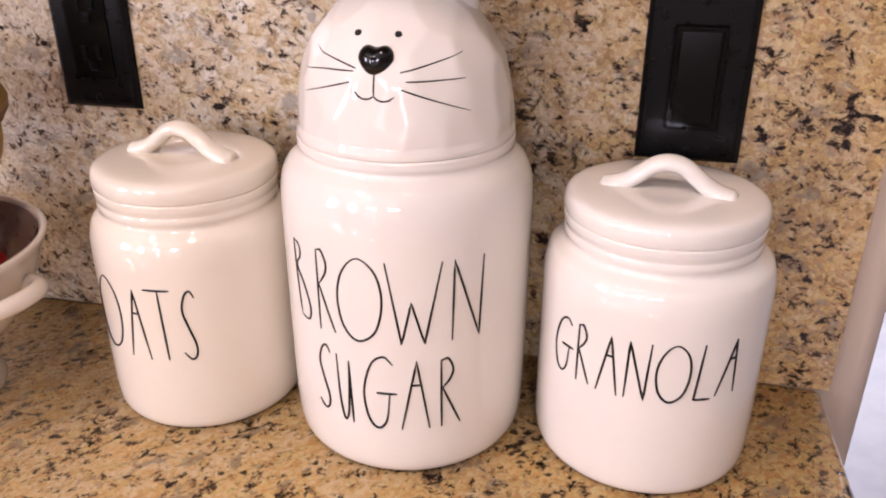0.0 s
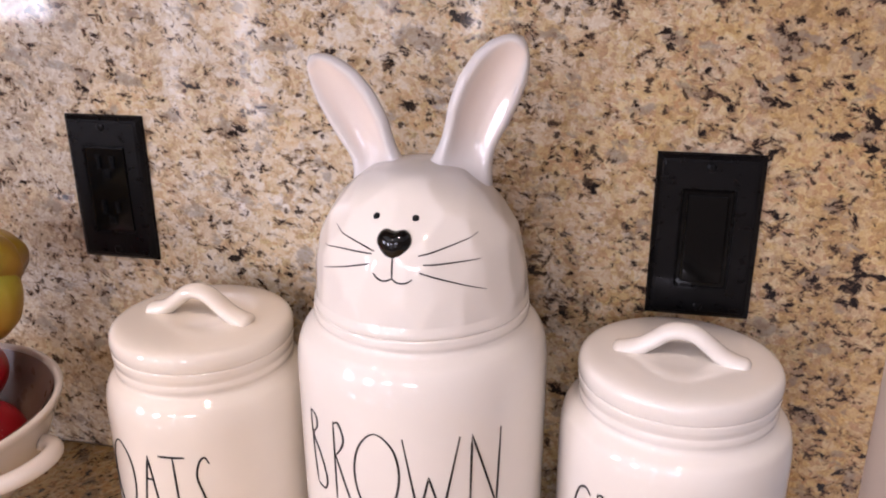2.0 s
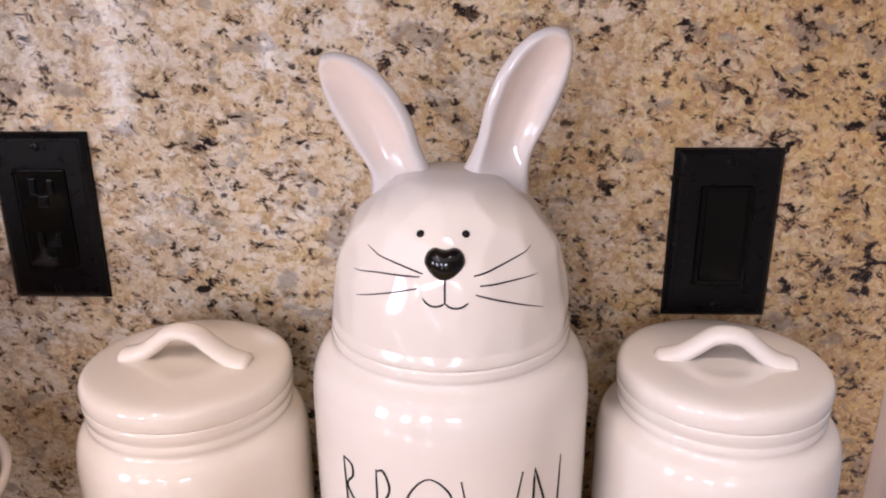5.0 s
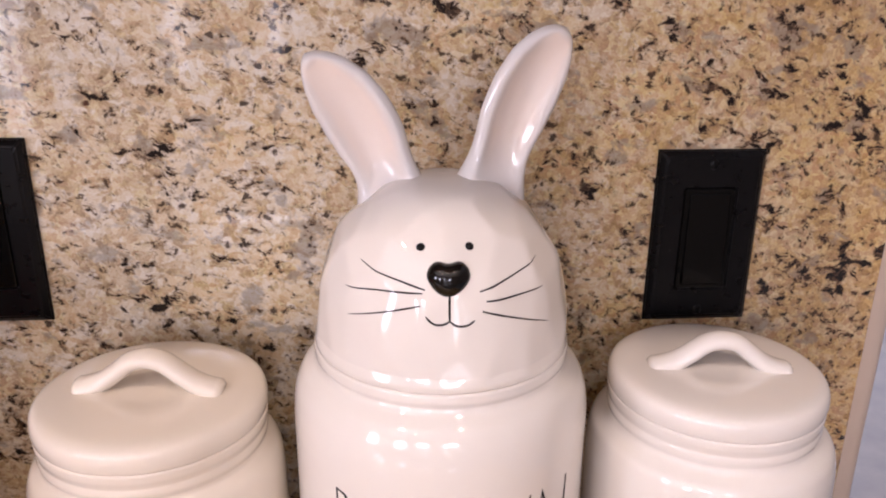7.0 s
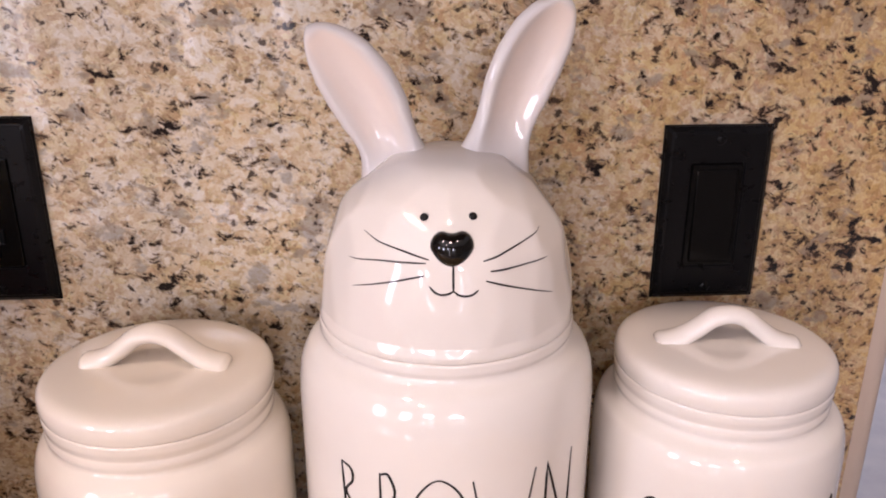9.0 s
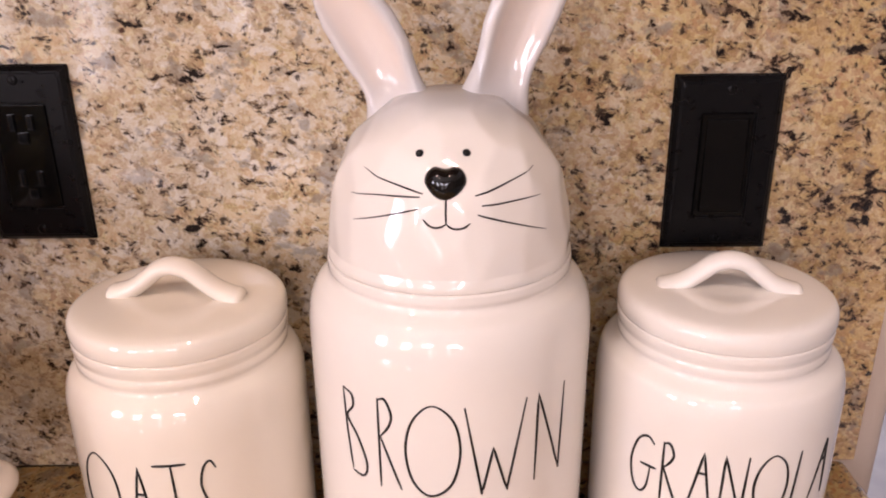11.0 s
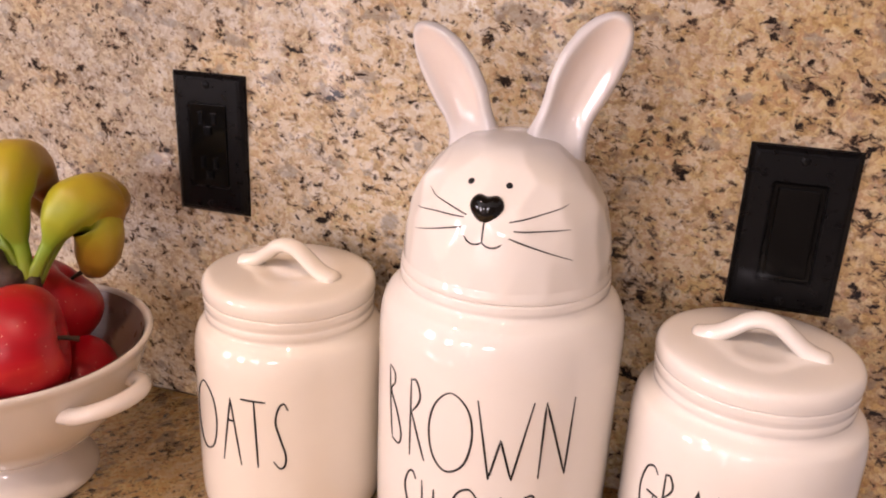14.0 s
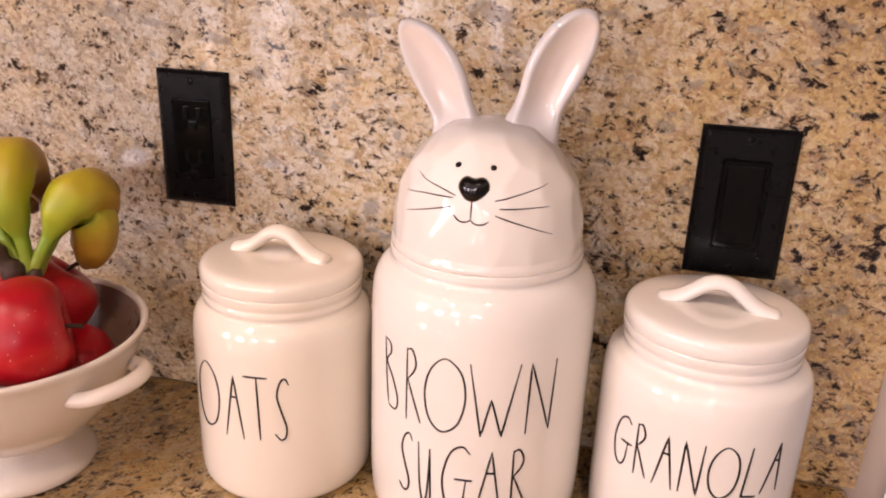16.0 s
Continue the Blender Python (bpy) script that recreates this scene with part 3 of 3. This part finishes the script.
def ear(base, middle, tip, width, turn):
    """A hollow ear: sections along a bent line, the front pressed in and glazed pink, the foot flaring into the head."""
    bm = bmesh.new()
    layer = bm.verts.layers.float.new("glaze")
    n, sides = 48, 48
    base, middle, tip = Vector(base), Vector(middle), Vector(tip)
    ctrl = 2 * middle - (base + tip) / 2
    widths = ([0, 0.10, 0.16, 0.20, 0.24, 0.29, 0.36, 0.45, 0.60, 0.75, 0.86, 0.93, 0.975, 1.0], [1.25, 1.10, 0.99, 0.92, 0.87, 0.845, 0.88, 0.975, 1.0, 0.91, 0.71, 0.49, 0.28, 0.05])
    rings = []
    for k in range(n + 1):
        s = (k / n) ** 0.9
        c = base * (1 - s) ** 2 + ctrl * 2 * s * (1 - s) + tip * s * s
        ahead = ((ctrl - base) * (1 - s) + (tip - ctrl) * s).normalized()
        across = ahead.cross(Vector((0, 1, 0))).normalized() * -1
        w = width * float(np.interp(s, *widths)) / 2
        thick = min(0.0086 - 0.0028 * s + 0.015 * max(0.0, 1 - s / 0.32) ** 2, w * 0.95 + 0.0004)
        spin = Matrix.Rotation(radians(turn), 3, ahead)
        along = math.sin(math.pi * min(1.0, max(0.0, (s - 0.10) / 0.86)) ** 0.85) ** 0.7
        ring = []
        for j in range(sides):
            a = 2 * math.pi * j / sides
            u, v = math.cos(a), math.sin(a)
            depth = thick * v
            if v < 0:
                hollow = max(0.0, 1 - (abs(u) / 0.80) ** 2.2) ** 1.25 * along
                depth += hollow * 0.0100
            vert = bm.verts.new(c + spin @ (across * (w * u) + Vector((0, 1, 0)) * depth))
            inner = min(1.0, max(0.0, (0.84 - abs(u)) / 0.34)) if v < 0 else 0.0
            vert[layer] = inner * min(1.0, max(0.0, (s - 0.13) / 0.25)) * min(1.0, max(0.0, (0.985 - s) / 0.06))
            ring.append(vert)
        rings.append(ring)
    for a, b in zip(rings, rings[1:]):
        for j in range(sides):
            i = (j + 1) % sides
            bm.faces.new((a[j], a[i], b[i], b[j]))
    bm.faces.new(rings[0])
    bm.faces.new(rings[-1])
    return bm


def heart_nose(width, height, bulge):
    """A plump rounded heart facing -y."""
    bm = bmesh.new()
    n, rows = 48, 10
    rings = []
    for k in range(rows + 1):
        q = k / rows
        ring = []
        for j in range(n):
            a = 2 * math.pi * j / n
            x = 0.5 * abs(math.sin(a)) ** 0.9 * math.copysign(1, math.sin(a)) * (1 - 0.20 * (1 - math.cos(a)) * 0.5)
            z = 0.5 * math.cos(a) - 0.12 * math.exp(-(math.sin(a) / 0.30) ** 2) * (1 if math.cos(a) > 0 else 0)
            x *= 1 - 0.18 * max(0.0, -math.cos(a))
            f = math.sin(q * math.pi / 2)
            ring.append(bm.verts.new((width * x * f, -bulge * math.cos(q * math.pi / 2), height * z * f)))
        rings.append(ring)
    for a, b in zip(rings, rings[1:]):
        for j in range(n):
            i = (j + 1) % n
            bm.faces.new((a[j], a[i], b[i], b[j]))
    bm.faces.new(rings[-1])
    bmesh.ops.remove_doubles(bm, verts=rings[0], dist=1e-5)
    return bm


def rabbit_canister():
    top = thing("rabbit_canister", pose(-0.0152, -0.0840, COUNTER + LIFT), "tall white glazed ceramic rabbit canister reading BROWN SUGAR in black letters", "canister", "lettered canisters")
    body = part("body", lathe(BIG, 128), CERAMIC, top)
    word([("B", -43.8, -33.2, 0.0975, 0.1490), ("R", -27.4, -18.7, 0.0966, 0.1498), ("O", -16.7, 3.4, 0.0962, 0.1500), ("W", 5.0, 28.7, 0.0968, 0.1490), ("N", 33.2, 47.9, 0.0968, 0.1486),
          ("S", -31.0, -22.8, 0.0396, 0.0864), ("U", -19.3, -11.7, 0.0360, 0.0830), ("G", -6.2, 9.0, 0.0356, 0.0873), ("A", 10.8, 23.1, 0.0359, 0.0843), ("R", 28.3, 37.1, 0.0360, 0.0846)], on_cylinder(0.0795), body)
    lid = part("lid", lathe(list(zip(HEAD_R, HEAD_H)), 160, 8, dimple), CERAMIC, top, "rabbit head lid with pinched facets")
    part("ear", ear((-0.0215, 0.002, 0.266), (-0.0375, 0.002, 0.3115), (-0.0660, 0.002, 0.3485), 0.0370, -10), EAR, lid, "white ear with pink glazed hollow")
    part("ear", ear((0.0200, 0.002, 0.266), (0.0367, 0.002, 0.3225), (0.0590, 0.002, 0.3610), 0.0385, 20), EAR, lid, "white ear with pink glazed hollow")
    turn = -1.4
    spot = on_head(turn, 0.2560)
    part("nose", heart_nose(0.0222, 0.0180, 0.0066), NOSE, lid, "glossy black heart-shaped nose", m=pose(spot.x, spot.y + 0.0022, spot.z, -20, 0, turn))
    for a in (-16.0, 10.5):
        p = on_head(a, 0.2677)
        bm = bmesh.new()
        bmesh.ops.create_uvsphere(bm, u_segments=16, v_segments=10, radius=0.0022)
        part("eye", bm, INK, lid, "small black painted eye", m=Matrix.Translation(p + Vector((0, 0.0013, 0.0002))))
    for pts in ([(-12.0, 0.2507), (-28.4, 0.2540), (-49.1, 0.2581)], [(-13.2, 0.2492), (-33, 0.2480), (-53.6, 0.2454)], [(-13.7, 0.2439), (-31, 0.2385), (-48.1, 0.2334)],
                [(12.3, 0.2496), (31, 0.2537), (49.7, 0.2581)], [(14.9, 0.2451), (31, 0.2450), (47.2, 0.2452)], [(12.7, 0.2411), (30, 0.2346), (47.9, 0.2278)]):
        part("whisker", drawn(pts, lambda a, h: on_head(a, h + 0.0011), 0.00058, True, 0.55), INK, lid, "thin black painted whisker")
    bm = drawn([(-11.3, 0.2404), (-9.0, 0.2378), (-6.3, 0.2366), (-3.3, 0.2370), (-1.2, 0.2383)], on_head, 0.00055)
    for pts in ([(-1.2, 0.2500), (-1.3, 0.2440), (-1.2, 0.2383)], [(-1.2, 0.2383), (0.9, 0.2366), (3.3, 0.2360), (6.5, 0.2366), (9.2, 0.2385)]):
        piece = drawn(pts, on_head, 0.00055)
        other = bpy.data.meshes.new("piece")
        piece.to_mesh(other)
        piece.free()
        bm.from_mesh(other)
        bpy.data.meshes.remove(other)
    part("mouth", bm, INK, lid, "thin black painted mouth")


rabbit_canister()

# ---- wall plates ----


def frame_plate(w, h, hole_w, hole_h, depth, edge):
    """A cover plate with bevelled rim and a rectangular opening, facing -y."""
    bm = bmesh.new()

    def loop(a, b, y):
        return [bm.verts.new((x, y, z)) for x, z in ((-a / 2, -b / 2), (a / 2, -b / 2), (a / 2, b / 2), (-a / 2, b / 2))]

    loops = [loop(w, h, 0), loop(w, h, -0.002), loop(w - 2 * edge, h - 2 * edge, -depth), loop(hole_w, hole_h, -depth), loop(hole_w, hole_h, 0)]
    for a, b in zip(loops, loops[1:]):
        for k in range(4):
            bm.faces.new((a[k], a[(k + 1) % 4], b[(k + 1) % 4], b[k]))
    bmesh.ops.bevel(bm, geom=[e for e in bm.edges if all(v.co.y < -0.001 for v in e.verts)], offset=min(0.0010, edge), segments=3, affect="EDGES")
    return bm


def screw(parent, z, depth):
    part("screw", lathe([(0.0, 0.0012), (0.002, 0.0010), (0.0031, 0.0004), (0.0033, -0.0006)], 20, 2), BRONZE, parent, "small black slotted screw", m=pose(0, -depth, z, 90))
    part("screw_slot", block(-0.0027, 0.0027, -0.0014, -0.0004, -0.0004, 0.0004), SLOT, parent, m=pose(0, -depth, z, 0, 70, 0), smooth=False)


def wall_plate(name, x, z, label, category, width=0.0685):
    top = thing(name, pose(x, -0.0005, z), label, category, "wall plates")
    part("cover_plate", frame_plate(width, 0.1140, 0.0335, 0.0672, 0.0058, 0.0042), BRONZE, top, smooth=False)
    for dz in (0.0484, -0.0484):
        screw(top, dz, 0.0058)
    return top


outlet = wall_plate("wall_outlet", -0.2810, 1.1508, "black double wall outlet in a black bronze cover plate", "outlet", 0.0650)
face = part("outlet_face", block(-0.0164, 0.0164, -0.0062, -0.0003, -0.0333, 0.0333, 0.0008), PLASTIC, outlet, "glossy black outlet face", smooth=False)
for dz in (0.0192, -0.0168):
    for dx, hh in ((-0.0058, 0.0043), (0.0058, 0.0036)):
        # raised frames added for the light caught on the slot edges
        rim = part("slot_edge", frame_plate(0.0040, 2 * hh + 0.0022, 0.0018, 2 * hh, 0.0010, 0.0004), SLOT_EDGE, face, "raised frame for the glint on a slot's edge", smooth=False, m=pose(dx, -0.0058, dz + 0.0026))
        part("slot", block(-0.0009, 0.0009, -0.0006, 0.0, -hh, hh), SLOT, rim, smooth=False)
    rim = part("ground_edge", frame_plate(0.0066, 0.0072, 0.0044, 0.0050, 0.0010, 0.0004), SLOT_EDGE, face, "raised frame for the glint on the ground hole's edge", smooth=False, m=pose(0, -0.0058, dz - 0.0072))
    part("ground_hole", block(-0.0022, 0.0022, -0.0006, 0.0, -0.0025, 0.0025, 0.0008), SLOT, rim)
switch = wall_plate("light_switch", 0.1586, 1.1405, "black rocker light switch in a black bronze cover plate", "switch")
part("rocker_frame", frame_plate(0.0330, 0.0668, 0.0262, 0.0600, 0.0064, 0.0006), PLASTIC, switch, smooth=False)
bm = block(-0.0128, 0.0128, -0.0072, -0.0005, -0.0297, 0.0297, 0.0007)
bmesh.ops.rotate(bm, verts=bm.verts, cent=(0, -0.004, 0), matrix=Matrix.Rotation(radians(-2.2), 3, "X"))
part("rocker", bm, PLASTIC, switch, "glossy black rocker paddle", smooth=False)

# ---- fruit bowl ----

BX, BY = -0.367, -0.148
BOWL = [(0.0, 0.034), (0.024, 0.033), (0.038, 0.032), (0.048, 0.037), (0.066, 0.054), (0.080, 0.074), (0.0895, 0.096), (0.0952, 0.112), (0.0985, 0.1190), (0.0985, 0.1215), (0.0960, 0.1225), (0.0930, 0.1195),
        (0.0895, 0.1100), (0.0840, 0.094), (0.0745, 0.074), (0.0605, 0.056), (0.040, 0.043), (0.0, 0.040)]
FOOT = [(0.0, 0.006), (0.036, 0.005), (0.046, 0.0005), (0.0515, 0.002), (0.0525, 0.006), (0.0500, 0.012), (0.0440, 0.020), (0.0395, 0.028), (0.0385, 0.0335), (0.030, 0.0340), (0.0, 0.0335)]


def loop_handle(middle, half):
    """A thick loop from the bowl's side and back to it, below the rim."""
    pts = []
    for k in range(15):
        s = k / 14
        a = radians(middle + half * (2 * s - 1))
        r = 0.085 + 0.031 * math.sin(math.pi * s) ** 0.6
        pts.append((r * math.cos(a), r * math.sin(a), 0.0915 + 0.008 * math.sin(math.pi * s)))
    return tube(glide(pts, 6), 0.0063, 14, (Vector((0, 0, 1)), 0.95))


bowl = thing("fruit_bowl", pose(BX, BY, COUNTER + 0.0002), "cream glazed ceramic footed bowl with loop handles, holding fruit", "bowl")
part("bowl", lathe([(r * 1.035, h * 0.98) for r, h in BOWL], 96), CREAM, bowl)
part("inside", lathe([(max(0.0, r * 1.035 - 0.0011), h * 0.98 + 0.0009) for r, h in BOWL[11:]] + [(r * 1.035, h * 0.98 - 0.0005) for r, h in BOWL[:10:-1]], 96), INSIDE, bowl, "darker tan inside")
part("foot", lathe([(r * 1.02, h * 0.98) for r, h in FOOT], 80), CREAM, bowl)
part("handle", loop_handle(-6, 20), CREAM, bowl)
part("handle", loop_handle(174, 20), CREAM, bowl)


def apple(m, size, label):
    """Rests with its stem along local z."""
    top = thing("apple", m, label, "apple", "apples in the bowl")
    prof = [(0.0, -0.36), (0.10, -0.40), (0.26, -0.45), (0.46, -0.38), (0.60, -0.16), (0.63, 0.08), (0.56, 0.30), (0.40, 0.42), (0.22, 0.42), (0.10, 0.33), (0.03, 0.24), (0.0, 0.23)]
    part("flesh", lathe([(r * size, h * size) for r, h in prof], 56, 5, lambda r, h, a: size * 0.010 * math.sin(5 * a + 1) * (1 if h < 0 else 0.5) * min(1, r / size / 0.3)), APPLE, top)
    part("stem", tube(glide([(0, 0, 0.22 * size), (0.03 * size, 0, 0.42 * size), (0.09 * size, 0.01 * size, 0.58 * size)], 5), lambda s: size * (0.022 + 0.014 * s * s), 8), STEM, top, "thin brown stalk")


apple(pose(-0.3185, -0.1820, 1.048, 4, 82, 40), 0.0630, "shiny red speckled apple lying on its side in the bowl")
apple(pose(-0.3600, -0.1080, 1.041, -30, 30, 0), 0.0600, "dark red apple at the back of the bowl")
apple(pose(-0.3270, -0.1300, 0.993, 20, -20, 0), 0.0540, "red apple low in the bowl")
apple(pose(-0.3980, -0.1600, 1.030, 20, -30, 0), 0.0600, "red apple low in the bowl")

# bananas rise from a crown and droop over the back
bunch = thing("banana_bunch", pose(-0.337, -0.150, 1.080), "bunch of small green and yellow bananas lying on apples", "bananas")


def banana(points, radius):
    pts = glide(points, 8)

    def r(s):
        return radius * float(np.interp(s, [0, 0.12, 0.28, 0.42, 0.55, 0.80, 0.92, 0.97, 1.0], [0.30, 0.26, 0.30, 0.72, 1.0, 0.92, 0.62, 0.34, 0.24]))

    bm = tube(pts, r, 20)
    layer = bm.verts.layers.float.new("along")
    bm.verts.ensure_lookup_table()
    for k, v in enumerate(bm.verts):
        v[layer] = (k // 20) / (len(pts) - 1)
        c = pts[k // 20]
        a = 2 * math.pi * (k % 20) / 20
        v.co = c + (v.co - c) * (1 + 0.05 * math.cos(5 * a))
    return bm


for pts, r in (([(0, 0, 0), (-0.001, 0.001, 0.016), (-0.004, 0.001, 0.032), (-0.010, 0.001, 0.057), (-0.018, 0.020, 0.075), (-0.028, 0.048, 0.061), (-0.032, 0.066, 0.030)], 0.0180),
               ([(0.003, 0.002, 0.0), (0.010, 0.006, 0.015), (0.017, 0.011, 0.030), (0.024, 0.018, 0.047), (0.029, 0.034, 0.053), (0.027, 0.052, 0.040), (0.020, 0.060, 0.018)], 0.0180),
               ([(0.002, 0.006, -0.004), (0.006, 0.016, 0.012), (0.010, 0.030, 0.030), (0.012, 0.046, 0.044), (0.010, 0.070, 0.044), (0.002, 0.090, 0.030), (0.0, 0.098, 0.014)], 0.0160),
               ([(-0.004, 0.0, 0.0), (-0.016, 0.002, 0.020), (-0.030, 0.006, 0.042), (-0.044, 0.020, 0.060), (-0.052, 0.046, 0.062), (-0.056, 0.070, 0.042), (-0.056, 0.080, 0.015)], 0.0180),
               ([(0.002, 0.006, 0.004), (0.010, 0.014, 0.020), (0.018, 0.026, 0.034), (0.024, 0.038, 0.038), (0.026, 0.044, 0.022), (0.020, 0.046, 0.002), (0.012, 0.046, -0.012)], 0.0178)):
    part("banana", banana(pts, r), BANANA, bunch)
part("stalk", tube(glide([(0.008, 0.003, -0.006), (-0.002, -0.003, -0.004), (-0.008, -0.009, 0.006), (-0.016, -0.011, 0.016), (-0.030, -0.010, 0.020)], 6), lambda s: 0.0085 - 0.002 * s + 0.0015 * math.sin(19 * s), 12), STEM, bunch, "dark brown withered stalk")
